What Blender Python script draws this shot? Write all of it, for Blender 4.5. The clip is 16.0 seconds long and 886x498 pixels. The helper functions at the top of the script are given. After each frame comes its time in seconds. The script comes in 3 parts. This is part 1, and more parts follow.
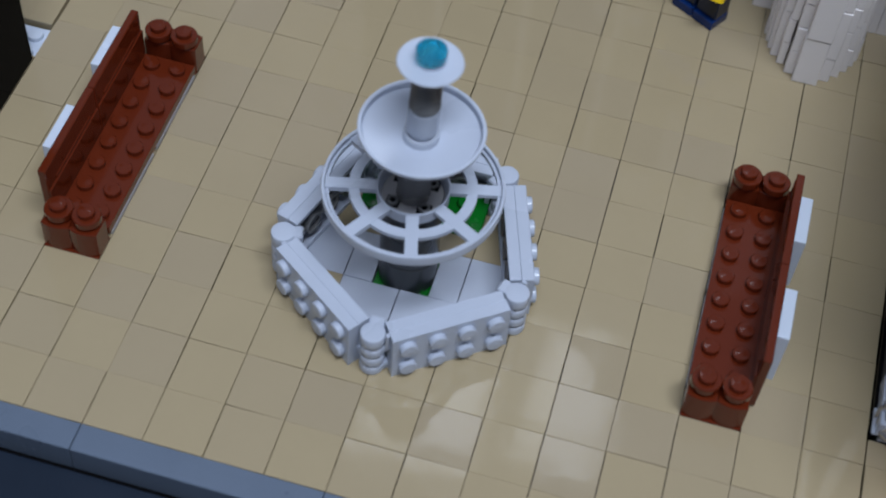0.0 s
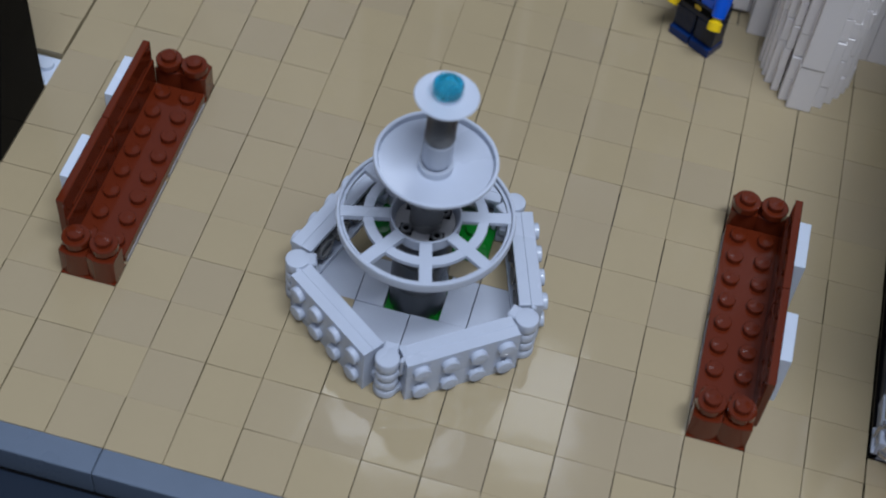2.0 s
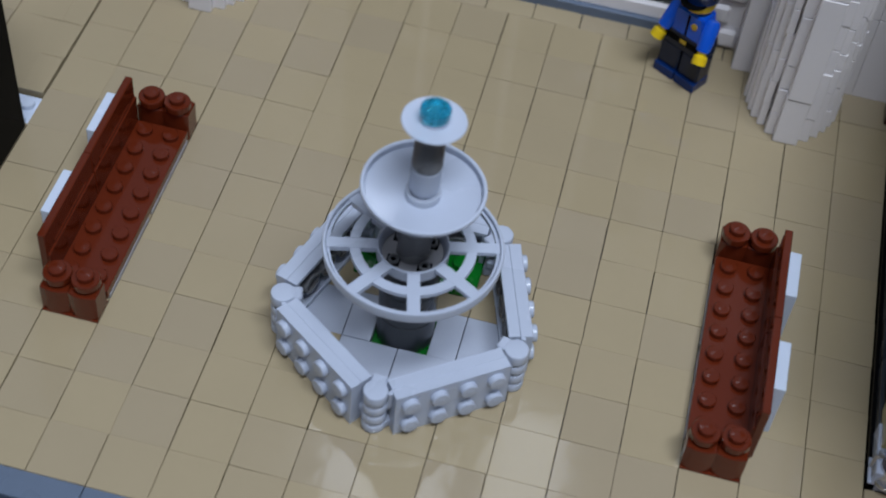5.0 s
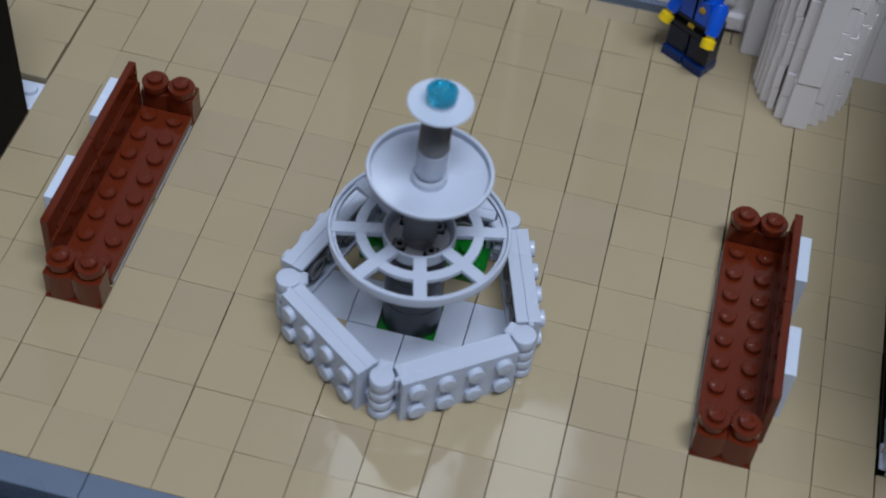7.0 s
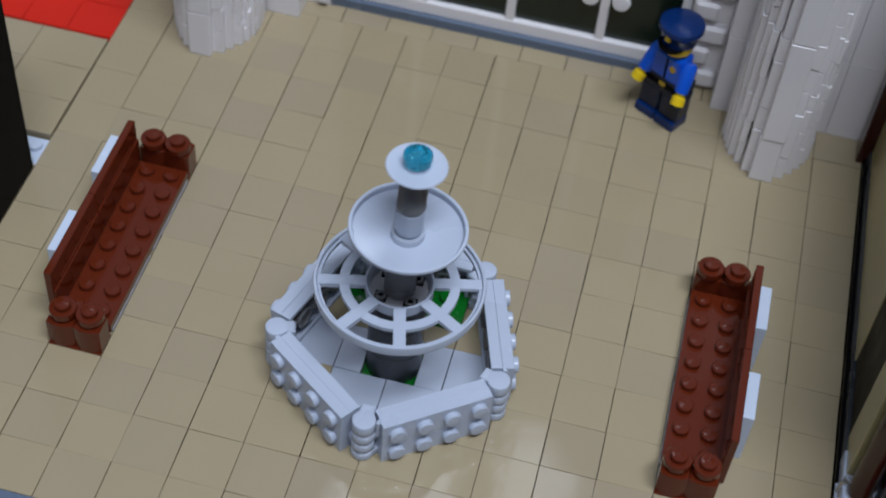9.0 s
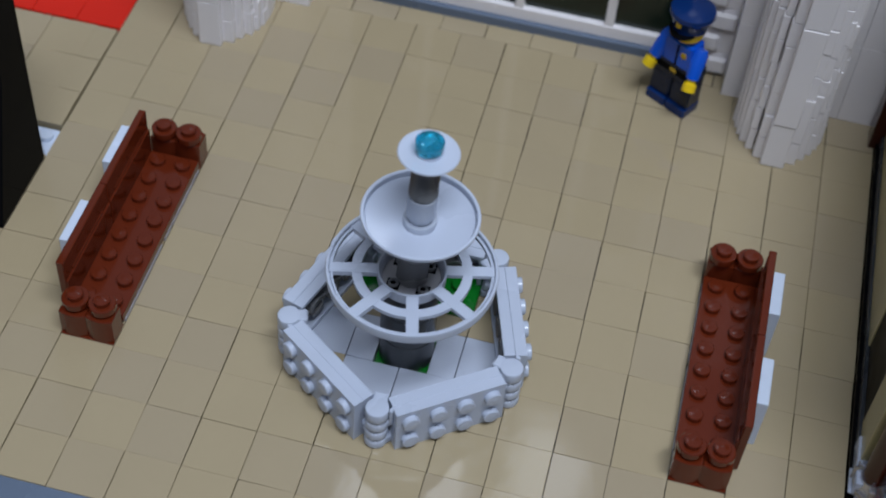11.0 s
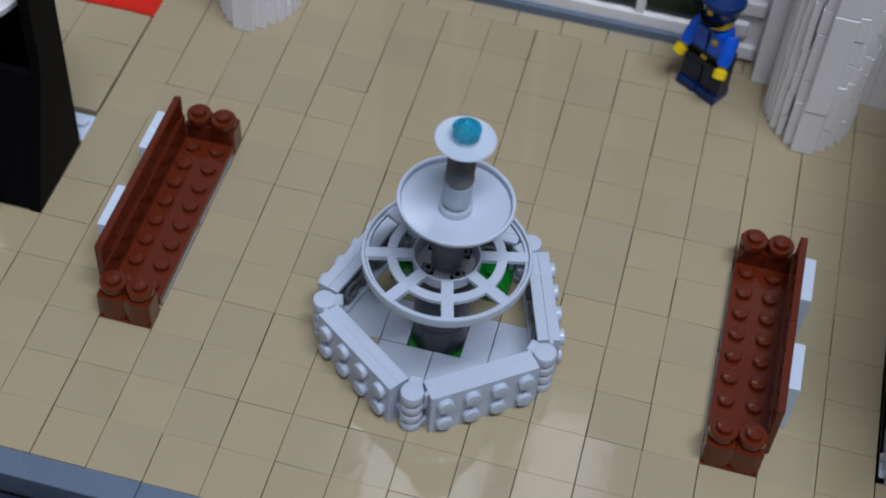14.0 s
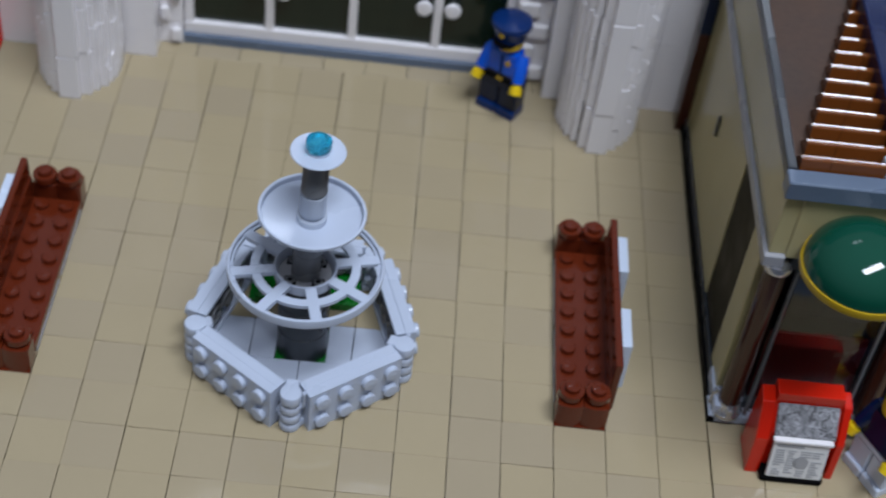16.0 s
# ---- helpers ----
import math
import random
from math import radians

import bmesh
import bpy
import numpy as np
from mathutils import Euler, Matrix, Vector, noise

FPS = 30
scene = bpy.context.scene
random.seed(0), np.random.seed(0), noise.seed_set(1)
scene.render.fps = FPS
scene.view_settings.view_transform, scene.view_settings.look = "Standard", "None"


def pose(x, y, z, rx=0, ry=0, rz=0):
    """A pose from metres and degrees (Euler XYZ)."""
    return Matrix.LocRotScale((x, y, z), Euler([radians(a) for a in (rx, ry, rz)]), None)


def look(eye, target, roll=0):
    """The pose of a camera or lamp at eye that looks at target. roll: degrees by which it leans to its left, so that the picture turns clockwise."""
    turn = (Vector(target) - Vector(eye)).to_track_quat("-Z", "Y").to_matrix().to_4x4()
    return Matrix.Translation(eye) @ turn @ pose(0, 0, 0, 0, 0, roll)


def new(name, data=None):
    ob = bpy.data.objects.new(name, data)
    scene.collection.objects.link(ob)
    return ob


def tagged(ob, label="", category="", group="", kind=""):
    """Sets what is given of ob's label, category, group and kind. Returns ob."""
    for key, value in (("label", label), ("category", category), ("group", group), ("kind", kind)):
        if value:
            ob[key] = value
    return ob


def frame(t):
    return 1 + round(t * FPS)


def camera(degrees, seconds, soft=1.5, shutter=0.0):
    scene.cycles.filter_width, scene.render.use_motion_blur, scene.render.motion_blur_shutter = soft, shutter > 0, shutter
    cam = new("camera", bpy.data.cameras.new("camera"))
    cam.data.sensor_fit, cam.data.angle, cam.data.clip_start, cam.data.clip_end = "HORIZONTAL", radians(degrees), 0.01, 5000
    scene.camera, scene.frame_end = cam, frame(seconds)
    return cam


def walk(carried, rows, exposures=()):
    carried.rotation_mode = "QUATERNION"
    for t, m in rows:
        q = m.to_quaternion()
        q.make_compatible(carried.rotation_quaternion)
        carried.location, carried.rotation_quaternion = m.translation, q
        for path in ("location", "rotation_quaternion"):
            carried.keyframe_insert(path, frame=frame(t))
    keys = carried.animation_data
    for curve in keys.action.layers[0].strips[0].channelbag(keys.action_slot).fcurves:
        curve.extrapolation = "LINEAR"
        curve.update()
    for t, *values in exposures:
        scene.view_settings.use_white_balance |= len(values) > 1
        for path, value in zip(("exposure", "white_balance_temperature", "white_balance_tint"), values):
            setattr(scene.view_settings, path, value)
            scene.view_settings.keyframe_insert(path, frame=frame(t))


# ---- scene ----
S = 0.008  # one stud pitch of the toy bricks, in metres; all sizes below are in studs
cam = camera(32.44, 16.0, soft=2.0, shutter=0.3)
cam.data.dof.use_dof = True
cam.data.dof.focus_distance = 0.43
cam.data.dof.aperture_fstop = 13.0
# seconds, eye in studs, yaw, pitch and roll in degrees
PATH = [
    (0, 17.039, -26.914, 42.008, 11.133, -53.056, 5.615),
    (0.5, 17.006, -26.010, 42.069, 11.605, -53.732, 4.891),
    (1, 16.488, -25.982, 42.391, 10.865, -53.747, 5.848),
    (1.5, 16.126, -26.527, 42.962, 9.913, -53.277, 6.610),
    (2, 15.566, -27.612, 43.267, 9.043, -52.588, 7.047),
    (2.5, 15.301, -28.810, 43.485, 8.401, -52.360, 8.015),
    (3, 15.226, -30.548, 42.768, 7.746, -51.004, 7.945),
    (3.5, 16.029, -29.491, 42.562, 7.632, -50.883, 7.616),
    (4, 15.808, -28.316, 42.466, 8.171, -51.197, 7.196),
    (4.2, 15.713, -28.322, 42.218, 7.931, -50.497, 7.352),
    (6.3, 15.496, -28.128, 41.641, 9.132, -49.625, 6.333),
    (6.5, 15.560, -28.222, 41.495, 8.922, -49.664, 6.450),
    (7, 15.535, -28.182, 41.334, 8.602, -50.079, 6.703),
    (7.5, 15.986, -28.009, 42.306, 9.297, -50.273, 6.160),
    (8, 16.009, -28.288, 42.878, 9.673, -50.050, 5.983),
    (8.5, 16.337, -28.538, 43.776, 9.420, -49.367, 6.094),
    (9, 16.574, -29.297, 44.358, 9.187, -49.160, 6.235),
    (9.2, 16.655, -29.678, 44.442, 9.747, -49.418, 5.779),
    (11.3, 16.468, -29.252, 44.162, 9.610, -49.500, 5.539),
    (11.5, 16.553, -29.056, 44.195, 9.673, -49.762, 5.573),
    (12, 16.471, -28.892, 43.826, 9.883, -49.865, 5.710),
    (12.5, 16.520, -28.855, 43.797, 9.685, -49.947, 5.616),
    (13, 16.010, -29.142, 43.731, 10.517, -49.670, 4.967),
    (13.5, 15.890, -29.130, 43.706, 10.383, -50.185, 5.370),
    (14, 15.898, -29.886, 44.503, 10.438, -50.064, 5.073),
    (14.5, 16.223, -31.409, 45.611, 8.881, -49.547, 6.232),
    (15, 15.729, -32.681, 46.120, 8.698, -49.219, 6.123),
    (15.5, 15.162, -33.906, 45.714, 5.143, -48.216, 6.737),
    (16, 13.172, -36.545, 45.760, -2.671, -45.163, 7.798),
]


def aim(x, y, z, yaw, pitch, roll):
    turn = Euler((radians(90 + pitch), 0, radians(yaw))).to_matrix().to_4x4()
    return Matrix.Translation((x * S, y * S, z * S)) @ turn @ Matrix.Rotation(radians(roll), 4, "Z")


walk(cam, [(t, aim(x, y, z, a, b, c)) for t, x, y, z, a, b, c in PATH], [(0.0, 0.0), (15.2, 0.0), (16.0, 0.15)])

# ---- light: the even light of a hall, brighter from its ceiling, and unseen lamps added ----
world = bpy.data.worlds.new("world")
scene.world = world
world.use_nodes = True
wn, wl = world.node_tree.nodes, world.node_tree.links
wco = wn.new("ShaderNodeTexCoord")
wsep = wn.new("ShaderNodeSeparateXYZ")
wramp = wn.new("ShaderNodeValToRGB")
wmap = wn.new("ShaderNodeMapRange")
wmap.inputs[1].default_value, wmap.inputs[2].default_value = -1.0, 1.0
wl.new(wco.outputs["Generated"], wsep.inputs[0])
wl.new(wsep.outputs["Z"], wmap.inputs[0])
wl.new(wmap.outputs[0], wramp.inputs[0])
wramp.color_ramp.elements[0].position, wramp.color_ramp.elements[0].color = 0.45, (0.03, 0.032, 0.036, 1)
wramp.color_ramp.elements[1].position, wramp.color_ramp.elements[1].color = 1.0, (0.36, 0.40, 0.48, 1)
wmid = wramp.color_ramp.elements.new(0.6)
wmid.color = (0.15, 0.16, 0.19, 1)
wl.new(wramp.outputs[0], wn["Background"].inputs[0])
wn["Background"].inputs[1].default_value = 0.65


def unseen_lamp(eye, target, w, d, power, colour=(0.87, 0.96, 1.11)):
    data = bpy.data.lights.new("unseen_lamp", "AREA")
    data.shape, data.size, data.size_y, data.energy, data.color = "RECTANGLE", w, d, power, colour
    ob = new("unseen_lamp", data)
    ob.matrix_basis = look(eye, target)
    return ob


# Two unseen ceiling luminaires, placed to mirror in the floor tiles.
unseen_lamp((-0.18, 1.44, 2.38), (-0.18, 1.4401, 0), 0.24, 0.30, 0.66)
unseen_lamp((0.10, 1.50, 2.38), (0.10, 1.5001, 0), 0.16, 0.30, 0.42)
# Key lamp, unseen and added; placed right of the model to match its shading.
unseen_lamp((0.49, -0.50, 1.95), (0.1, 0.05, 0), 1.2, 0.3, 37.5)
# Low unseen lamp added behind for highlights on the dome and roof slats.
unseen_lamp((0.78, 2.33, 1.2), (0.6, 0.1, 0.1), 1.3, 0.2, 13)


# ---- materials ----
def plastic(name, rgb, rough=0.22, vary=0.04, bump=0.02, metal=0.0, per_object=0.0, tint=None, spec=0.5, ior=1.5):
    """Moulded brick plastic: even colour, faint mottling, handling marks in the gloss, very slight waviness."""
    m = bpy.data.materials.new(name)
    m.use_nodes = True
    nt = m.node_tree
    n, l = nt.nodes, nt.links
    b = n["Principled BSDF"]
    b.inputs["Metallic"].default_value = metal
    b.inputs["Specular IOR Level"].default_value = spec
    b.inputs["IOR"].default_value = ior
    co = n.new("ShaderNodeTexCoord")
    geo = n.new("ShaderNodeNewGeometry")
    fine = n.new("ShaderNodeTexNoise")
    fine.inputs["Scale"].default_value = 420
    fine.inputs["Detail"].default_value = 6
    l.new(geo.outputs["Position"], fine.inputs["Vector"])
    wide = n.new("ShaderNodeTexNoise")
    wide.inputs["Scale"].default_value = 45
    wide.inputs["Detail"].default_value = 3
    l.new(geo.outputs["Position"], wide.inputs["Vector"])
    mix = n.new("ShaderNodeMix")
    mix.data_type = "RGBA"
    mix.inputs[6].default_value = (*[max(0, c * (1 - vary * 2)) for c in rgb], 1)
    mix.inputs[7].default_value = (*[min(1, c * (1 + vary * 2)) for c in rgb], 1)
    add = n.new("ShaderNodeMath")
    add.operation = "MULTIPLY_ADD"
    add.inputs[1].default_value = 0.35
    l.new(fine.outputs["Fac"], add.inputs[0])
    l.new(wide.outputs["Fac"], add.inputs[2])
    half = n.new("ShaderNodeMath")
    half.operation = "MULTIPLY"
    half.inputs[1].default_value = 0.74
    l.new(add.outputs[0], half.inputs[0])
    l.new(half.outputs[0], mix.inputs[0])
    out = mix.outputs[2]
    if per_object:
        info = n.new("ShaderNodeObjectInfo")
        ramp = n.new("ShaderNodeValToRGB")
        ramp.color_ramp.elements[0].position, ramp.color_ramp.elements[1].position = 0.55, 0.95
        ramp.color_ramp.elements[0].color = (0, 0, 0, 1)
        ramp.color_ramp.elements[1].color = (1, 1, 1, 1)
        l.new(info.outputs["Random"], ramp.inputs[0])
        m2 = n.new("ShaderNodeMix")
        m2.data_type = "RGBA"
        m2.inputs[7].default_value = (*tint, 1)
        l.new(out, m2.inputs[6])
        sc = n.new("ShaderNodeMath")
        sc.operation = "MULTIPLY"
        sc.inputs[1].default_value = per_object
        l.new(ramp.outputs[0], sc.inputs[0])
        l.new(sc.outputs[0], m2.inputs[0])
        out = m2.outputs[2]
    l.new(out, b.inputs["Base Color"])
    rr = n.new("ShaderNodeMapRange")
    rr.inputs[1].default_value, rr.inputs[2].default_value = 0.3, 0.75
    rr.inputs[3].default_value, rr.inputs[4].default_value = rough * 0.75, rough * 1.35
    l.new(wide.outputs["Fac"], rr.inputs[0])
    l.new(rr.outputs[0], b.inputs["Roughness"])
    if bump:
        bp = n.new("ShaderNodeBump")
        bp.inputs["Strength"].default_value = bump
        bp.inputs["Distance"].default_value = 0.002
        wav = n.new("ShaderNodeTexNoise")
        wav.inputs["Scale"].default_value = 130
        wav.inputs["Detail"].default_value = 2
        l.new(co.outputs["Object"], wav.inputs["Vector"])
        l.new(wav.outputs["Fac"], bp.inputs["Height"])
        l.new(bp.outputs[0], b.inputs["Normal"])
    return m


def clear(name, rgb, rough=0.03, ior=1.45):
    m = bpy.data.materials.new(name)
    m.use_nodes = True
    b = m.node_tree.nodes["Principled BSDF"]
    b.inputs["Base Color"].default_value = (*rgb, 1)
    b.inputs["Transmission Weight"].default_value = 1.0
    b.inputs["Roughness"].default_value = rough
    b.inputs["IOR"].default_value = ior
    return m


TAN = plastic("tan_tile_plastic", (0.345, 0.281, 0.175), 0.06, 0.03, 0.018, per_object=0.34, tint=(0.285, 0.235, 0.176))
TAN_WALL = plastic("tan_wall_plastic", (0.43, 0.37, 0.19), 0.14)
TRIMGREY = plastic("trim_grey_plastic", (0.30, 0.30, 0.32), 0.3)
SATIN = plastic("satin_grey_plastic", (0.36, 0.40, 0.48), 0.15, 0.08)
MIDGREY = plastic("mid_grey_plastic", (0.15, 0.155, 0.165), 0.25, 0.1)
GREY = plastic("light_grey_plastic", (0.43, 0.48, 0.585), 0.3, 0.03)
GREY_TILE = plastic("light_grey_tile_plastic", (0.40, 0.44, 0.53), 0.18, 0.03)
PALE = plastic("pale_grey_plastic", (0.55, 0.62, 0.74), 0.22, 0.03)
STEMGREY = plastic("stone_grey_plastic", (0.16, 0.163, 0.168), 0.25, 0.12)
DARK = plastic("dark_grey_plastic", (0.030, 0.035, 0.042), 0.3)
BROWN = plastic("reddish_brown_plastic", (0.100, 0.0155, 0.005), 0.10, 0.06, spec=0.45)
WHITE = plastic("white_plastic", (0.75, 0.72, 0.73), 0.22, 0.02)
DKBROWN = plastic("dark_brown_plastic", (0.042, 0.011, 0.006), 0.2)
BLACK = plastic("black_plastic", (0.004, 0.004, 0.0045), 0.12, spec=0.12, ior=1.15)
GREEN = plastic("bright_green_plastic", (0.003, 0.16, 0.014), 0.25, 0.08)
DKGREEN = plastic("dark_green_plastic", (0.003, 0.055, 0.032), 0.06, 0.03, 0.0)
SLATE = plastic("sand_blue_plastic", (0.105, 0.138, 0.195), 0.3, 0.07)
ROADBLUE = plastic("dark_slate_plastic", (0.010, 0.017, 0.031), 0.35, 0.12, spec=0.25)
RED = plastic("red_plastic", (0.57, 0.014, 0.004), 0.14, 0.03)
MAROON = plastic("dark_red_plastic", (0.07, 0.003, 0.004), 0.25)
YELLOW = plastic("yellow_plastic", (0.75, 0.52, 0.01), 0.22)
OCHRE = plastic("ochre_yellow_plastic", (0.42, 0.27, 0.012), 0.25)
BLUE = plastic("blue_plastic", (0.004, 0.085, 0.56), 0.16)
NAVY = plastic("dark_blue_plastic", (0.003, 0.010, 0.05), 0.15, spec=0.35)
CAPBLUE = plastic("cap_blue_plastic", (0.003, 0.022, 0.11), 0.2, spec=0.35)
INKBLUE = plastic("ink_blue_plastic", (0.004, 0.010, 0.032), 0.2, spec=0.35)
CHROME = plastic("metallic_silver_plastic", (0.55, 0.55, 0.58), 0.22, 0.05, metal=0.8)
WOOD = plastic("orange_brown_plastic", (0.15, 0.045, 0.009), 0.12, 0.12)
MOTTLED = plastic("mottled_brown_plastic", (0.062, 0.037, 0.027), 0.6, 0.4, spec=0.1)
SMOKE = plastic("smoked_brown_panel", (0.018, 0.015, 0.009), 0.45, spec=0.05)
MOTTLEGREY = plastic("mottled_grey_tile", (0.24, 0.23, 0.24), 0.25, 0.5)
nt = MOTTLEGREY.node_tree
smudge = nt.nodes.new("ShaderNodeTexNoise")
smudge.inputs["Scale"].default_value = 420
smudge.inputs["Detail"].default_value = 4
smudge.inputs["Distortion"].default_value = 1.5
smudge_ramp = nt.nodes.new("ShaderNodeValToRGB")
smudge_ramp.color_ramp.elements[0].position, smudge_ramp.color_ramp.elements[0].color = 0.36, (0.09, 0.088, 0.092, 1)
smudge_ramp.color_ramp.elements[1].position, smudge_ramp.color_ramp.elements[1].color = 0.68, (0.34, 0.34, 0.36, 1)
smudge_co = nt.nodes.new("ShaderNodeTexCoord")
nt.links.new(smudge_co.outputs["Object"], smudge.inputs["Vector"])
nt.links.new(smudge.outputs["Fac"], smudge_ramp.inputs[0])
nt.links.new(smudge_ramp.outputs[0], nt.nodes["Principled BSDF"].inputs["Base Color"])
PAPER = plastic("newsprint_tile", (0.62, 0.61, 0.60), 0.3)
INK = plastic("print_ink", (0.3, 0.3, 0.31), 0.4)
CYAN = clear("transparent_light_blue", (0.03, 0.66, 0.88), 0.01)
CYAN.node_tree.nodes["Principled BSDF"].inputs["Transmission Weight"].default_value = 0.9
GLASS = clear("smoked_clear_panel", (0.75, 0.76, 0.74), 0.02)
DOORGLASS = plastic("dark_green_glazing", (0.006, 0.014, 0.009), 0.12)


# ---- builders ----
def box(bm, x0, x1, y0, y1, z0, z1, bevel=0.025, m=None):
    r = bmesh.ops.create_cube(bm, size=1.0)
    vs = r["verts"]
    for v in vs:
        v.co = Vector(((x0 + x1) / 2 + v.co.x * (x1 - x0), (y0 + y1) / 2 + v.co.y * (y1 - y0), (z0 + z1) / 2 + v.co.z * (z1 - z0)))
    if m is not None:
        for v in vs:
            v.co = m @ v.co
    if bevel:
        es = list({e for v in vs for e in v.link_edges})
        bmesh.ops.bevel(bm, geom=es, offset=bevel, segments=1, affect="EDGES")


def lathe(bm, prof, seg=32, at=(0, 0, 0), m=None, close=False):
    """Turns a profile of (radius, height) points about the upright axis."""
    rings = []
    for r, z in prof:
        if r < 1e-6:
            rings.append([bm.verts.new((0, 0, z))])
        else:
            rings.append([bm.verts.new((r * math.cos(2 * math.pi * k / seg), r * math.sin(2 * math.pi * k / seg), z)) for k in range(seg)])
    pairs = list(zip(rings, rings[1:]))
    if close:
        pairs.append((rings[-1], rings[0]))
    for a, b in pairs:
        for k in range(seg):
            q = (k + 1) % seg
            if len(a) == 1 and len(b) > 1:
                bm.faces.new((a[0], b[q], b[k]))
            elif len(b) == 1 and len(a) > 1:
                bm.faces.new((a[k], a[q], b[0]))
            elif len(a) > 1:
                bm.faces.new((a[k], a[q], b[q], b[k]))
    mm = Matrix.Translation(at) if m is None else m
    for ring in rings:
        for v in ring:
            v.co = mm @ v.co


def stud(bm, x, y, z, m=None, r=0.3, h=0.2, seg=16):
    t = Matrix.Translation((x, y, z))
    if m is not None:
        t = m @ t
    lathe(bm, [(r, -0.01), (r, h - 0.03), (r - 0.03, h), (0.17, h), (0.10, h + 0.014), (0, h + 0.019)], seg, m=t)


def finish(bm, smooth):
    bmesh.ops.recalc_face_normals(bm, faces=bm.faces)
    for f in bm.faces:
        f.smooth = smooth
    if smooth:
        for e in bm.edges:
            if len(e.link_faces) == 2 and e.calc_face_angle(0) > 0.6:
                e.smooth = False


def part(name, bm, material, parent=None, label="", smooth=True, m=None):
    """One mesh object from a bmesh in studs, under parent."""
    finish(bm, smooth)
    bm.transform(Matrix.Scale(S, 4))
    me = bpy.data.meshes.new(name)
    bm.to_mesh(me)
    bm.free()
    for mat in material if isinstance(material, (list, tuple)) else [material]:
        me.materials.append(mat)
    ob = new(name, me)
    ob.parent = parent
    if m is not None:
        ob.matrix_basis = m
    return tagged(ob, label)


def thing(name, x, y, z, label, category, group="", kind="", turn=0.0):
    ob = new(name)
    ob.matrix_basis = pose(x * S, y * S, z * S, 0, 0, turn)
    ob.empty_display_size = 0.01
    return tagged(ob, label, category, group, kind)


def solo(name, bm, material, label, category, kind="", group="", smooth=True, m=None):
    ob = part(name, bm, material, None, label, smooth, m)
    return tagged(ob, "", category, group, kind)


def piece(name, mesh, parent, x, y, z, tilt=(0, 0, 0)):
    ob = new(name, mesh)
    ob.parent = parent
    ob.matrix_basis = pose(x * S, y * S, z * S, *tilt)
    return ob


def block_mesh(name, sx, sy, sz, material, bevel=0.02):
    """A shared block mesh; its origin is the centre of its top face."""
    bm = bmesh.new()
    box(bm, -sx / 2, sx / 2, -sy / 2, sy / 2, -sz, 0, bevel)
    finish(bm, False)
    bm.transform(Matrix.Scale(S, 4))
    me = bpy.data.meshes.new(name)
    bm.to_mesh(me)
    bm.free()
    me.materials.append(material)
    return me


# ---- ground plates ----
def ground():
    bm = bmesh.new()
    box(bm, -30, 50, -30, -7.28, -1.6, -0.75, 0.03)
    solo("road", bm, ROADBLUE, "dark slate blue road plate in front of the model", "road", "structure")
    bm = bmesh.new()
    box(bm, -30, 50, -7.4, 24, -1.6, -1.2, 0)
    solo("ground", bm, BLACK, "black base plate under the model", "ground", "structure")
    edge = thing("kerb", 10, -6.5, 0, "sand blue kerb of smooth tiles along the plaza edge", "kerb", kind="structure")
    k = block_mesh("kerb_tile", 7.97, 0.97, 1.2, SLATE)
    for i in range(-2, 5):
        piece("tile", k, edge, -4 + i * 8, 0, 0.01)


ground()


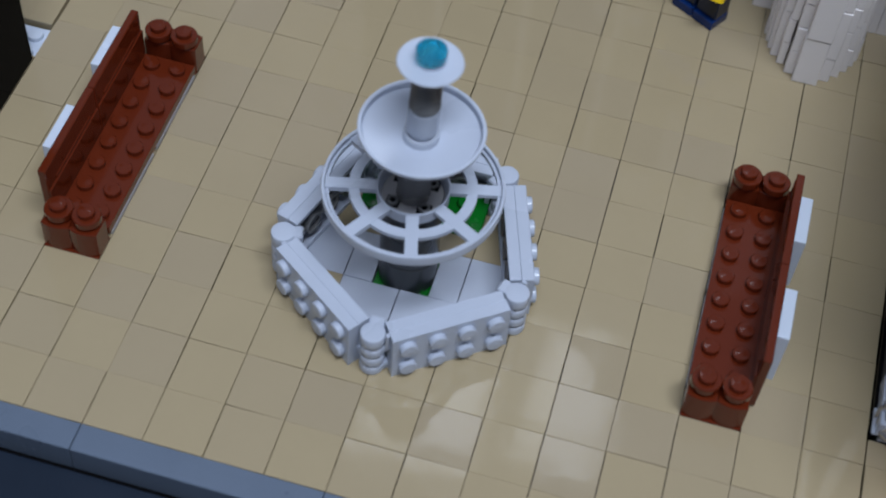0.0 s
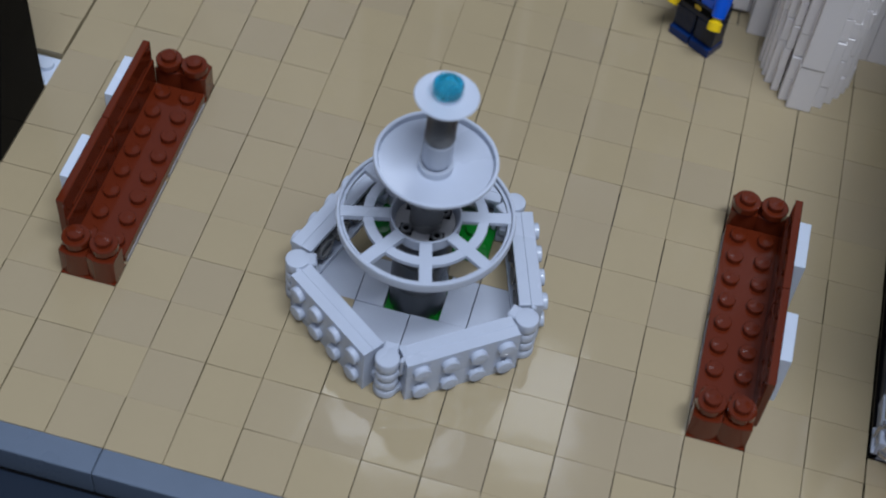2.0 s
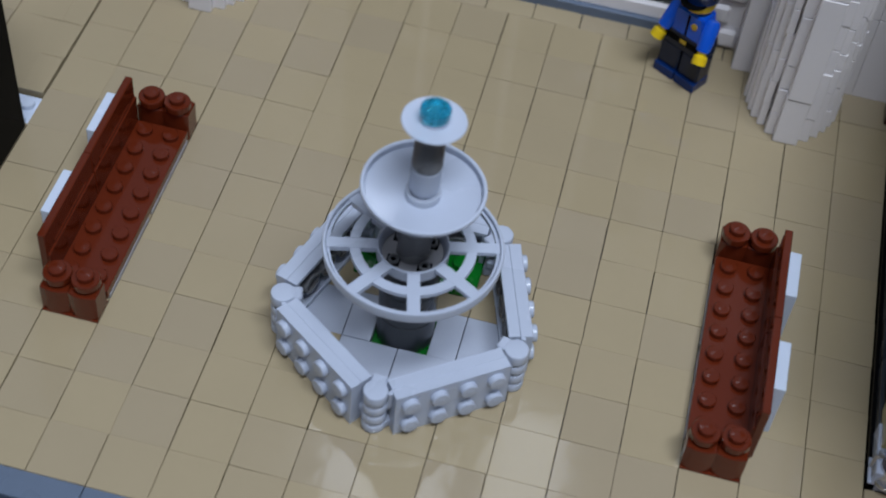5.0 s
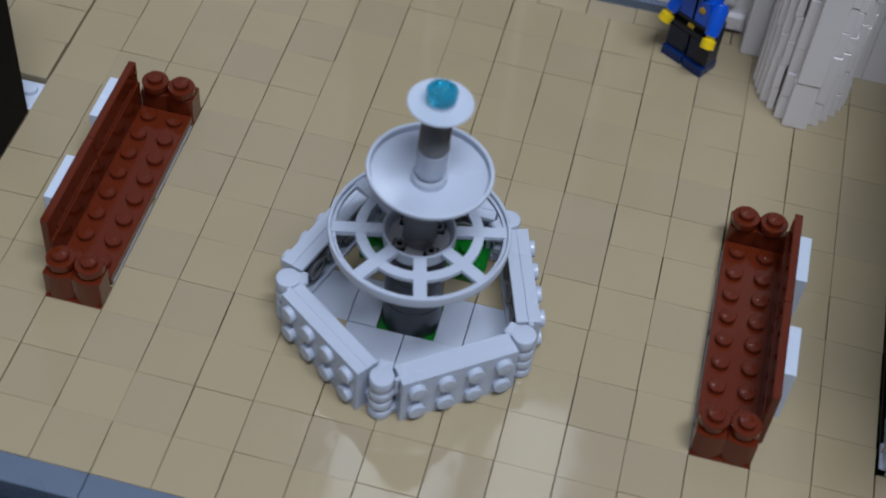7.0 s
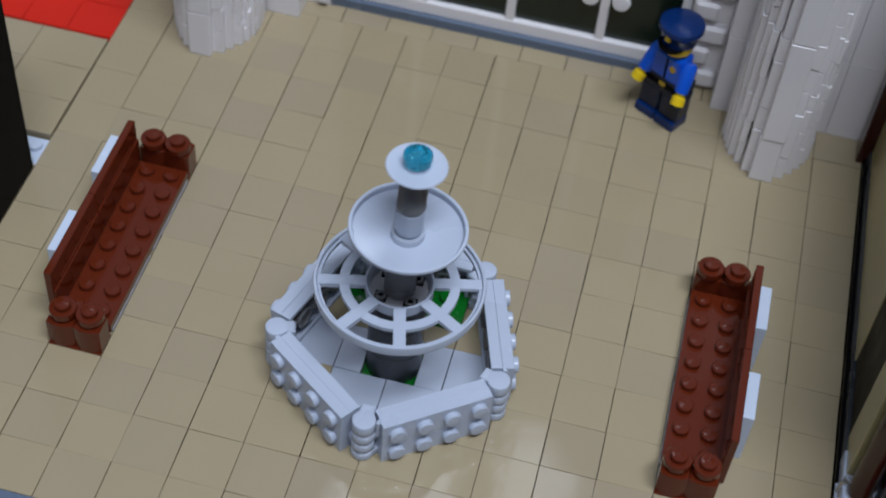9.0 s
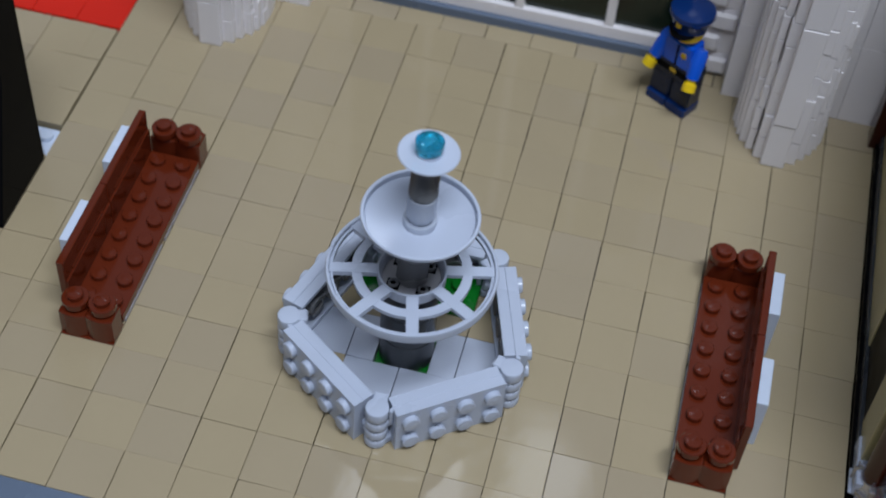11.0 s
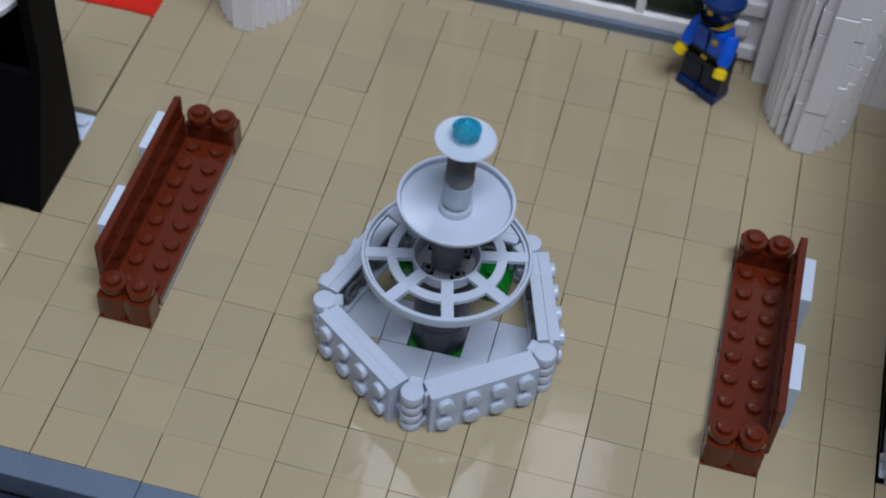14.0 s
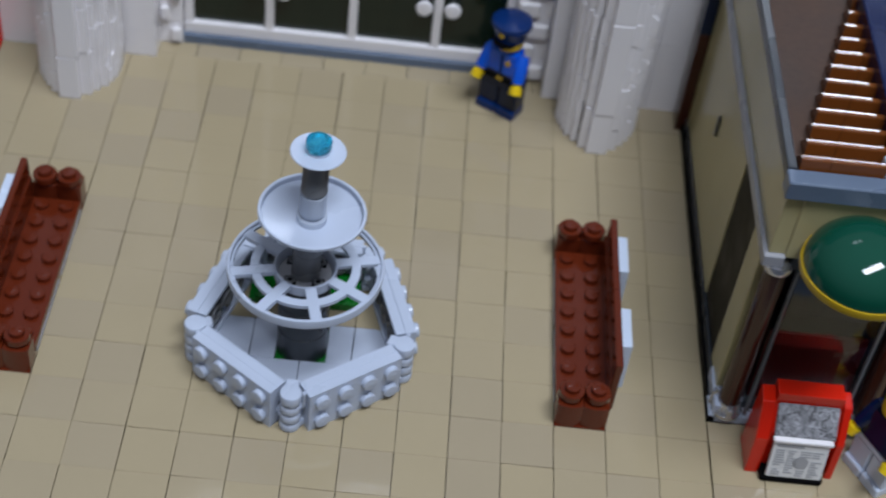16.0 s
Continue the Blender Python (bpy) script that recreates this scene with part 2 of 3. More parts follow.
# ---- fountain ----
def fountain():
    f = thing("fountain", 10, 3, 0, "light grey brick-built fountain with three tiers and a pentagon basin", "fountain")
    apothem, half = 4.0, 2.0
    for k in range(5):
        a = radians(-54 + 72 * k)  # outward direction of the wall
        m = pose(0, 0, 0, 0, 0, math.degrees(a) - 90)
        # local: x along the wall, +y outward
        bm = bmesh.new()
        y1, y0 = apothem, apothem - 0.42
        box(bm, -half, half, y0, y1, 0.02, 1.98, 0.02, m)
        out = m @ Matrix.Translation((0, apothem, 0)) @ Matrix.Rotation(radians(-90), 4, "X")
        wall = part("wall", bm, GREY, f, smooth=False)
        for i in range(4):
            for j in range(2):
                bm = bmesh.new()
                stud(bm, -1.5 + i, -(0.5 + j), 0, out, 0.3, 0.21)
                part("stud", bm, GREY, wall)
        # inner plate, open underside facing the basin
        bm = bmesh.new()
        x0, x1 = -half + 0.015, half - 0.015
        box(bm, x0, x1, y0 - 0.40, y0 - 0.004, 1.80, 1.97, 0.015, m)
        box(bm, x0, x1, y0 - 0.40, y0 - 0.004, 0.02, 0.2, 0.015, m)
        for xx in (x0, x1 - 0.16):
            box(bm, xx, xx + 0.16, y0 - 0.40, y0 - 0.004, 0.2, 1.8, 0.0, m)
        inn = m @ Matrix.Translation((0, y0 - 0.004, 0)) @ Matrix.Rotation(radians(90), 4, "X")
        part("inner_plate", bm, GREY, f, smooth=False)
        # Tubes and rib get a darker grey that imitates shade in the hollow.
        bm = bmesh.new()
        for i in range(3):
            lathe(bm, [(0.40, 0), (0.40, 0.38), (0.29, 0.38), (0.29, 0)], 16, m=inn @ Matrix.Translation((-1.0 + i, 1.0, 0)))
        box(bm, x0, x1, y0 - 0.3, y0 - 0.006, 0.93, 1.07, 0, m)
        part("underside", bm, STEMGREY, f, "hollow underside of a plate, darker grey for its shade", smooth=False)
    # hinge corners
    for k in range(5):
        a = radians(-90 + 72 * k)
        r = 4.2
        h = part("hinge", hinge_mesh(), GREY, f, m=pose(r * math.cos(a) * S, r * math.sin(a) * S, 0, 0, 0, math.degrees(a) + 90))
    # centre
    bm = bmesh.new()
    box(bm, -0.99, 0.99, -0.99, 0.99, -0.416, -0.33, 0.01)
    for sx in (-0.5, 0.5):
        for sy in (-0.5, 0.5):
            stud(bm, sx, sy, -0.33)
    part("base_plate", bm, GREEN, f, "bright green plate", smooth=False)
    bm = bmesh.new()
    prof = [(0, -0.32)]
    for i in range(3):
        z = -0.32 + i * 1.42
        prof += [(0.95, z), (1.0, z + 0.04), (1.0, z + 1.37), (0.95, z + 1.41)]
    prof += [(0, prof[-1][1])]
    lathe(bm, prof, 32)
    part("drum", bm, DARK, f, "dark grey round bricks", m=pose(0, 0, 0))
    for x, y, z, w, d in ((-1.9, 2.5, 0.3, 0.95, 1.5), (1.25, 2.7, 0.4, 1.55, 1.8), (-0.6, 2.6, 0.3, 1.5, 0.9)):
        bm = bmesh.new()
        box(bm, x - w / 2, x + w / 2, y - d / 2, y + d / 2, 0.0, z, 0.04)
        stud(bm, x, y + 0.2, z)
        stud(bm, x, y - 0.5, z)
        part("plant_plate", bm, GREEN, f, "bright green leafy plate")
    # lower open ring with eight spokes
    ring = part("ring_tier", ring_mesh(), GREY, f, m=pose(0, 0, 4.33 * S, 0, 0, 14.5) @ Matrix.Scale(0.985, 4))
    bm = bmesh.new()
    lathe(bm, [(1.76, -0.16), (2.1, -0.16), (2.1, 0.0), (1.76, 0.0)], 72, close=True)
    part("middle_ring", bm, GREY, ring)
    bm = bmesh.new()
    lathe(bm, [(1.02, -0.46), (1.2, -0.46), (1.22, 0.0), (1.2, 0.03), (1.16, 0.03), (1.13, 0.0), (1.02, -0.30)], 64, close=True)
    part("inner_ring", bm, GREY, ring)
    for k in range(8):
        bm = bmesh.new()
        box(bm, 1.15, 2.86, -0.215, 0.215, -0.17, 0.006, 0.015, Matrix.Rotation(radians(45 * k), 4, "Z"))
        part("spoke", bm, GREY, ring, smooth=False)
    # hub: a round plate with four axle blocks and pin holes, sunk in the inner ring
    bm = bmesh.new()
    lathe(bm, [(0, -0.44), (1.045, -0.44), (1.045, -0.36), (0, -0.36)], 32)
    part("hub_plate", bm, TRIMGREY, ring, "mid grey round plate")
    for k in range(4):
        spin = Matrix.Rotation(radians(30.5 + 90 * k), 4, "Z")
        at = spin @ Matrix.Translation((0.75, 0, 0))
        # No recess is cut: a thin black slab imitates the notch's shade.
        bm = bmesh.new()
        box(bm, -0.23, 0.23, -0.23, 0.23, -0.36, -0.345, 0, at @ Matrix.Rotation(radians(45), 4, "Z"))
        part("notch", bm, BLACK, ring, "black square for the shade of a notch", smooth=False)
        bm = bmesh.new()
        lathe(bm, [(0.11, -0.345), (0.19, -0.345), (0.19, -0.25), (0.17, -0.23), (0.13, -0.23), (0.11, -0.25)], 20, m=at, close=True)
        part("pin_collar", bm, MIDGREY, ring)
        # Black disc fills the collar, painted dark like a shaded hole.
        bm = bmesh.new()
        lathe(bm, [(0.108, -0.344), (0.108, -0.31), (0, -0.31)], 16, m=at)
        part("pin_hole", bm, BLACK, ring, "black disc for the shade in a pin hole")
    bm = bmesh.new()
    lathe(bm, [(0, -0.36), (0.55, -0.36), (0.55, 0.82), (0.52, 0.86), (0.55, 0.9), (0.55, 2.04), (0.6, 2.06), (0.6, 2.3), (0, 2.3)], 24)
    part("stem", bm, STEMGREY, f, "dark grey round bricks", m=pose(0.02 * S, 0, 4.33 * S, 0, 2.6, 0))
    bm = bmesh.new()
    lathe(bm, [(0, -0.7), (0.6, -0.7), (0.66, -0.58), (1.3, -0.42), (1.78, -0.2), (1.93, -0.08), (2.0, 0.02), (2.0, 0.11), (1.98, 0.13), (1.9, 0.13), (1.875, 0.1), (1.87, -0.15), (1.825, -0.15), (1.82, -0.085), (1.6, -0.15), (1.1, -0.27), (0.6, -0.335), (0, -0.35)], 64)
    dish = part("dish_tier", bm, GREY, f, m=pose(0.14 * S, 0, 7.12 * S, 0.3, 1.8, 0) @ Matrix.Scale(0.99, 4))
    bm = bmesh.new()
    lathe(bm, [(0, -0.42), (0.57, -0.42), (0.57, -0.12), (0.55, -0.09), (0, -0.09)], 40)
    part("collar", bm, SATIN, dish)
    bm = bmesh.new()
    lathe(bm, [(0, -0.1), (0.41, -0.1), (0.41, 0.06), (0.46, 0.09), (0.49, 0.12), (0.49, 1.03), (0.46, 1.06), (0, 1.06)], 40)
    part("round_brick", bm, SATIN, dish)
    # Upper brick: shade under the top dish put into a darker grey.
    bm = bmesh.new()
    lathe(bm, [(0, 1.06), (0.44, 1.06), (0.44, 1.13), (0.49, 1.15), (0.5, 1.18), (0.5, 1.24), (0.48, 1.27), (0.48, 2.92), (0, 2.92)], 40)
    part("round_brick", bm, MIDGREY, dish, "grey round brick, darkened for the top dish's shade")
    bm = bmesh.new()
    lathe(bm, [(0, -0.16), (0.5, -0.16), (0.8, -0.1), (0.97, 0.0), (1.0, 0.05), (0.97, 0.08), (0.85, 0.06), (0.45, 0.1), (0.45, 0.18), (0, 0.18)], 48)
    top = part("top_dish", bm, GREY, f, m=pose(0.25 * S, 0, 10.07 * S, 0.3, 1.8, 0) @ Matrix.Scale(0.995, 4))
    bm = bmesh.new()
    lathe(bm, [(0, 0.18), (0.36, 0.18), (0.36, 0.26), (0.47, 0.31), (0.47, 0.55), (0.40, 0.61), (0.31, 0.61), (0.27, 0.55), (0.2, 0.53), (0.12, 0.56), (0, 0.565)], 20)
    part("gem", bm, CYAN, top, "transparent light blue round stud")
    return f


def hinge_mesh():
    """Stack of clicking hinge knuckles: rounded fingers with toothed rings between, and a flat tongue on top."""
    bm = bmesh.new()
    for i in range(4):
        z = 0.02 + 0.49 * i
        top = i == 3
        lathe(bm, [(0, z), (0.36, z), (0.40, z + 0.04), (0.41, z + 0.10), (0.41, z + (0.42 if top else 0.30)), (0.39, z + (0.46 if top else 0.35)), (0.34, z + (0.475 if top else 0.37)), (0, z + (0.475 if top else 0.37))], 28)
        # arms of the finger reach to one wall, then to the other; the top one is a tongue over the inner corner
        turn = Matrix.Rotation(radians(0 if top else 40 if i % 2 else -40), 4, "Z")
        box(bm, -0.26 if top else -0.36, 0.26 if top else 0.36, -0.02, 0.66 if top else 0.5, z + 0.02, z + (0.455 if top else 0.35), 0.05, turn)
        if not top:
            lathe(bm, [(0.24, z + 0.36), (0.28, z + 0.36), (0.28, z + 0.50), (0.24, z + 0.50)], 20, close=True)
            for k in range(22):
                box(bm, 0.26, 0.385, -0.024, 0.024, z + 0.355, z + 0.505, 0, Matrix.Rotation(2 * math.pi * k / 22, 4, "Z"))
    box(bm, 0.42, 0.56, -0.06, 0.12, 1.2, 1.97, 0.03)
    return bm


def ring_mesh():
    bm = bmesh.new()
    lathe(bm, [(2.82, -0.2), (2.9, -0.32), (2.97, -0.3), (3.0, 0.05), (2.98, 0.1), (2.9, 0.1), (2.875, 0.07), (2.87, -0.09), (2.835, -0.09), (2.83, -0.005), (2.75, -0.02), (2.75, -0.17)], 96, close=True)
    return bm


fountain()


# ---- benches ----
def bench(x, y, mirror, label):
    """A park bench 2 studs deep and 10 long; the back stands on the +x side, or -x where mirrored."""
    s = -1 if mirror else 1
    b = thing("bench", x, y, 0, label, "bench", "benches beside the fountain")

    def bx(bm, x0, x1, *rest):
        box(bm, min(s * x0, s * x1), max(s * x0, s * x1), *rest)

    bm = bmesh.new()
    bx(bm, -0.99, 0.99, 1.01, 8.99, 0.172, 0.53, 0.025)
    seat = part("seat", bm, BROWN, b, smooth=False)
    for i in range(8):
        for xx in (-0.5, 0.5):
            bm = bmesh.new()
            stud(bm, xx, 1.5 + i, 0.53)
            part("stud", bm, BROWN, seat)
    for y0 in (1, 5):
        bm = bmesh.new()
        bx(bm, -1.012, 0.9, y0 + 0.15, y0 + 3.85, 0.0, 0.17, 0.01)
        part("foot_strip", bm, TRIMGREY, b, "grey strip under the seat", smooth=False)
        bm = bmesh.new()
        bx(bm, 1.0, 1.28, y0 + 0.01, y0 + 3.99, 0.12, 2.70, 0.03)
        bx(bm, 0.93, 1.01, y0 + 0.02, y0 + 3.98, 0.54, 1.75, 0.02)
        bx(bm, 0.97, 1.01, y0 + 0.6, y0 + 3.4, 1.72, 1.9, 0.01)
        part("backrest", bm, BROWN, b, smooth=False)
        bm = bmesh.new()
        bx(bm, 1.30, 1.72, y0 + 1.27, y0 + 3.27, 0.0, 2.42, 0.025)
        part("back_support", bm, PALE, b, "pale grey upright plate", smooth=False)
    for y0 in (0, 9):
        for xx in (-0.5, 0.5):
            bm = bmesh.new()
            # log brick with bulged faces, a round plate on top of it
            bulge = [1.1 - math.sqrt(1.21 - (0.497 * (q / 5)) ** 2) for q in range(-5, 6)]
            near = [(xx + 0.497 * q / 5, y0 + 0.01 + d) for q, d in zip(range(-5, 6), bulge)]
            plan = near + [(px, 2 * y0 + 1 - py) for px, py in reversed(near)]
            low = [bm.verts.new((px, py, 0.05)) for px, py in plan]
            mid = [bm.verts.new((px, py, 1.16)) for px, py in plan]
            rim = [bm.verts.new((xx + (px - xx) * 0.94, y0 + 0.5 + (py - y0 - 0.5) * 0.94, 1.2)) for px, py in plan]
            for lo, hi in ((low, mid), (mid, rim)):
                for n in range(len(plan)):
                    o = (n + 1) % len(plan)
                    bm.faces.new((lo[n], lo[o], hi[o], hi[n]))
            bm.faces.new(rim)
            lathe(bm, [(0, 1.19), (0.40, 1.19), (0.40, 1.29), (0.47, 1.30), (0.495, 1.33), (0.495, 1.57), (0.465, 1.61), (0.3, 1.61), (0.3, 1.78), (0.27, 1.81), (0.17, 1.81), (0.10, 1.835), (0, 1.842)], 28, (xx, y0 + (0.60 if y0 == 0 else 0.38), 0))
            part("armrest", bm, BROWN, b)
        bm = bmesh.new()
        box(bm, -0.99, 0.99, y0 + 0.01, y0 + 0.99, 0.0, 0.06, 0.01)
        part("foot", bm, BROWN, b)
    return b


bench(21, 0, False, "reddish brown bench with studded seat facing the fountain, beside the booth")
bench(-1, 0, True, "reddish brown bench with studded seat, near the black kiosk")


# ---- back wall, columns and door ----
def column(x, label):
    c = thing("column", x, 18.0, 0, label, "column", "entrance columns")
    rng = random.Random(int(x * 7) + 50)
    widths = [0.48, 0.89, 1.22, 1.48, 1.67, 1.79, 1.84, 1.84, 1.8]
    for i, w in enumerate(widths):
        y0 = -2.0 + 0.37 * i
        inner = widths[i - 1] - 0.1 if i else 0.0
        spans = [(-w, w)] if i == 0 else [(-w, -inner), (inner, w)]
        for a, b in spans:
            z = 0.0
            while z < 15:
                h = rng.choice((1.2, 1.2, 2.4, 1.2, 0.8)) if i else (2.3 if z == 0 else 5.0)
                if i > 3 and b < 0:
                    h = rng.choice((3.6, 4.8, 2.4))
                top = min(z + h, 15)
                j = rng.uniform(-0.04, 0.04)
                # bricks of the third stave stand a little apart from the second and leave a dark slit
                gap = 0.13 if i == 2 and b < 0 and rng.random() < 0.6 else 0.0
                bm = bmesh.new()
                box(bm, a + j, b + j - gap, y0 + rng.uniform(-0.03, 0.03), y0 + 0.5, z, top - 0.02, 0.03)
                part("brick", bm, WHITE, c, smooth=False)
                z = top
    bm = bmesh.new()
    lathe(bm, [(0, 0), (0.9, 0), (0.9, 14.9), (0, 14.9)], 24, (0, 0.3, 0))
    part("core", bm, WHITE, c)


column(21.98, "white fluted column of stacked bricks beside the booth")
column(-2.05, "white fluted column of stacked bricks beside the red carpet")


def back_wall():
    for name, x0, x1 in (("wall_back_right", 19.4, 26.0), ("wall_back_left", -6.0, 1.2)):
        w = thing(name, (x0 + x1) / 2, 20, 0, "white smooth brick wall behind a column", "wall", kind="structure")
        n = 4
        for i in range(n):
            for j in range(4):
                bm = bmesh.new()
                d = (x1 - x0) / n
                box(bm, -(x1 - x0) / 2 + i * d + 0.008, -(x1 - x0) / 2 + (i + 1) * d - 0.008, -0.35, 1.8, j * 4, j * 4 + 3.985, 0.02)
                part("panel", bm, WHITE, w, smooth=False)
    for name, x0, x1 in (("pier_right", 17.75, 19.4), ("pier_left", 1.2, 2.25)):
        w = thing(name, (x0 + x1) / 2, 21, 0, "white ribbed masonry bricks beside the door", "wall", kind="structure")
        hw = (x1 - x0) / 2
        for j in range(13):
            bm = bmesh.new()
            box(bm, -hw, hw, -0.15, 0.9, j * 1.2, j * 1.2 + 1.19, 0.02)
            # split faces stand proud, long and short by turns, with deep gaps between
            xa, xb = ((-hw + 0.5, hw - 0.03), (-hw + 0.03, hw - 0.55))[j % 2]
            box(bm, xa, xb, -0.42, -0.14, j * 1.2 + 0.2, j * 1.2 + 1.05, 0.13)
            part("brick", bm, WHITE, w, smooth=False)
    d = thing("door_1", 10, 21.3, 0, "white framed entrance doors with dark glazing and round white handles", "door", kind="structure")
    bm = bmesh.new()
    box(bm, -7.75, 7.75, -0.36, 1.2, -0.3, 0.46, 0.02)
    part("threshold", bm, SLATE, d, "sand blue threshold strip", smooth=False)
    xs = [-7.5, -3.7, 0.2, 4.15, 7.5]
    bm = bmesh.new()
    box(bm, -7.7, 7.7, -0.14, 0.5, 0.46, 1.08, 0.03)
    part("sill", bm, WHITE, d, smooth=False)
    for i, xx in enumerate(xs):
        bm = bmesh.new()
        box(bm, xx - 0.2, xx + 0.2, -0.1, 0.45, 0.95, 13.0, 0.03)
        part("mullion", bm, WHITE, d, smooth=False)
        if i in (1, 3):
            for sx in (-0.66, 0.66):
                bm = bmesh.new()
                lathe(bm, [(0, 0), (0.2, 0), (0.2, 0.2), (0.36, 0.24), (0.4, 0.34), (0.36, 0.46), (0, 0.5)], 20, m=Matrix.Translation((xx + sx, 0.1, 3.4)) @ Matrix.Rotation(radians(90), 4, "X"))
                part("door_handle", bm, WHITE, d)
    for a, b in zip(xs, xs[1:]):
        bm = bmesh.new()
        box(bm, a + 0.2, b - 0.2, 0.15, 0.3, 0.95, 13.0, 0.01)
        part("pane", bm, DOORGLASS, d, "dark green tinted glazing", smooth=False)
    bm = bmesh.new()
    box(bm, -7.75, 7.75, -0.12, 0.5, 13.0, 15.0, 0.03)
    part("lintel", bm, WHITE, d, smooth=False)


back_wall()


# ---- booth on the east side ----
def booth():
    b = thing("booth", 29, 8, 0, "tan walled shop booth with brown corner posts and a railed roof", "building")
    L = lambda x: x - 29
    M = lambda y: y - 8

    def add(name, mat, x0, x1, y0, y1, z0, z1, bevel=0.03, label=""):
        bm = bmesh.new()
        box(bm, L(x0), L(x1), M(y0), M(y1), z0, z1, bevel)
        return part(name, bm, mat, b, label, smooth=False)

    add("plinth", BLACK, 26.02, 26.3, 1.0, 19.0, -0.3, 0.34, 0.02, "black base strip")
    add("plinth", GREY, 26.12, 26.5, 1.0, 3.0, 0.34, 1.0, 0.03, "light grey base brick")
    add("plinth", DARK, 26.14, 26.5, 3.0, 18.6, 0.34, 0.8, 0.03, "dark grey base strip")
    add("wall", TAN_WALL, 26.22, 26.7, 2.0, 3.7, 0.8, 8.75)
    add("pane", SMOKE, 26.28, 26.6, 3.7, 7.15, 0.8, 8.75, 0.02, "dark grey tinted panel")
    add("wall", TAN_WALL, 26.22, 26.7, 7.15, 18.2, 0.8, 8.75)
    add("handle", DARK, 26.12, 26.24, 12.5, 12.75, 4.7, 5.7, 0.04, "dark door handle")
    add("cornice", TRIMGREY, 26.0, 26.75, 1.0, 18.6, 8.75, 9.25, 0.04, "light grey trim strip")
    add("wall", TAN_WALL, 26.15, 26.75, 1.2, 18.6, 9.25, 12.3)
    add("wall", TAN_WALL, 26.75, 36, 1.15, 1.75, 9.1, 12.0, 0.03, "tan front fascia")
    add("cornice", SLATE, 25.98, 36.0, 0.95, 1.7, 12.0, 12.75, 0.04, "sand blue roof edge")
    add("cornice", DARK, 26.0, 26.32, 1.7, 18.6, 12.3, 12.8, 0.03, "dark grey roof edge")
    add("roof", MOTTLED, 26.32, 36, 1.7, 18.6, 12.0, 12.5, 0.03, "mottled brown roof deck")
    add("post", DKBROWN, 25.72, 26.9, 18.3, 19.3, 0.0, 5.6, 0.05, "dark brown post")
    add("post", INKBLUE, 25.72, 26.9, 18.3, 19.3, 5.61, 15.0, 0.05, "dark blue upper post")
    add("back_wall", TAN_WALL, 26.75, 36, 18.2, 18.6, 0.3, 12.0)
    # corner posts with metal base and cap
    for x in (26.7, 31.9):
        bm = bmesh.new()
        lathe(bm, [(0, 1.0), (0.42, 1.0), (0.42, 8.4), (0, 8.4)], 24, (L(x), M(1.35), 0))
        part("post", bm, DKBROWN, b, "reddish brown round post")
        bm = bmesh.new()
        lathe(bm, [(0, 8.4), (0.5, 8.4), (0.55, 8.55), (0.5, 8.75), (0, 8.75)], 24, (L(x), M(1.35), 0))
        part("cap", bm, CHROME, b, "silver post cap")
        bm = bmesh.new()
        lathe(bm, [(0, 0.4), (0.6, 0.4), (0.62, 0.6), (0.5, 0.8), (0.45, 1.1), (0, 1.1)], 24, (L(x), M(1.35), 0))
        for k in range(3):
            m = Matrix.Translation((L(x), M(1.35), 0)) @ Matrix.Rotation(radians(30 + 120 * k), 4, "Z")
            box(bm, 0.4, 0.66, -0.12, 0.12, 0.5, 1.1, 0.05, m)
        part("post_base", bm, CHROME, b, "silver claw shaped post base")
        bm = bmesh.new()
        box(bm, L(x) - 0.68, L(x) + 0.62, M(1.0), M(2.0), 0.0, 0.4, 0.03)
        part("plinth", bm, GREY, b, "light grey base plate")
    # recessed shop front
    add("plinth", PALE, 27.34, 31.2, 1.02, 1.58, 0.0, 0.38, 0.03, "pale grey base strip")
    add("shop_floor", DARK, 27.2, 31.6, 1.6, 6.0, 0.0, 0.35)
    # Black colour stands in for the shade inside the shop.
    add("back_panel", BLACK, 27.0, 31.6, 3.4, 3.7, 0.35, 8.6, 0.02, "shop back panel, black for the shade inside")
    add("counter", MAROON, 27.6, 31.4, 2.2, 3.2, 0.35, 4.2, 0.04, "dark red counter")
    add("counter_top", BLACK, 27.5, 31.5, 2.3, 3.1, 4.2, 4.3, 0.04)
    add("lintel", DARK, 27.1, 31.5, 1.2, 2.0, 8.5, 9.1, 0.03)
    for x in (27.35, 31.1):
        bm = bmesh.new()
        box(bm, L(x), L(x) + 0.12, M(1.1), M(1.3), 0.4, 8.5, 0.02)
        part("frame", bm, MIDGREY, b, "grey window frame bar")
    bm = bmesh.new()
    box(bm, L(27.5), L(31.08), M(1.16), M(1.24), 0.6, 8.5, 0.01)
    pane = part("pane", bm, GLASS, b, "clear smoked shop window", smooth=False)
    pane.visible_shadow = False
    # stepped roof of slats, each row lower to the front
    for i in range(13):
        y, x0 = M(1.75 + i * 0.86), L(26.4 + i * 0.28)
        bm = bmesh.new()
        sec = [(y, 12.5), (y + 0.04, 13.08), (y + 0.07, 13.125), (y + 0.17, 13.118), (y + 0.28, 13.106), (y + 0.85, 12.5)]
        for k in range(2):
            xa, xb = x0 + (0, 1.02)[k], x0 + (1.0, 3.0)[k]
            a = [bm.verts.new((xa, p, q)) for p, q in sec]
            c = [bm.verts.new((xb, p, q)) for p, q in sec]
            bm.faces.new(a)
            bm.faces.new(c[::-1])
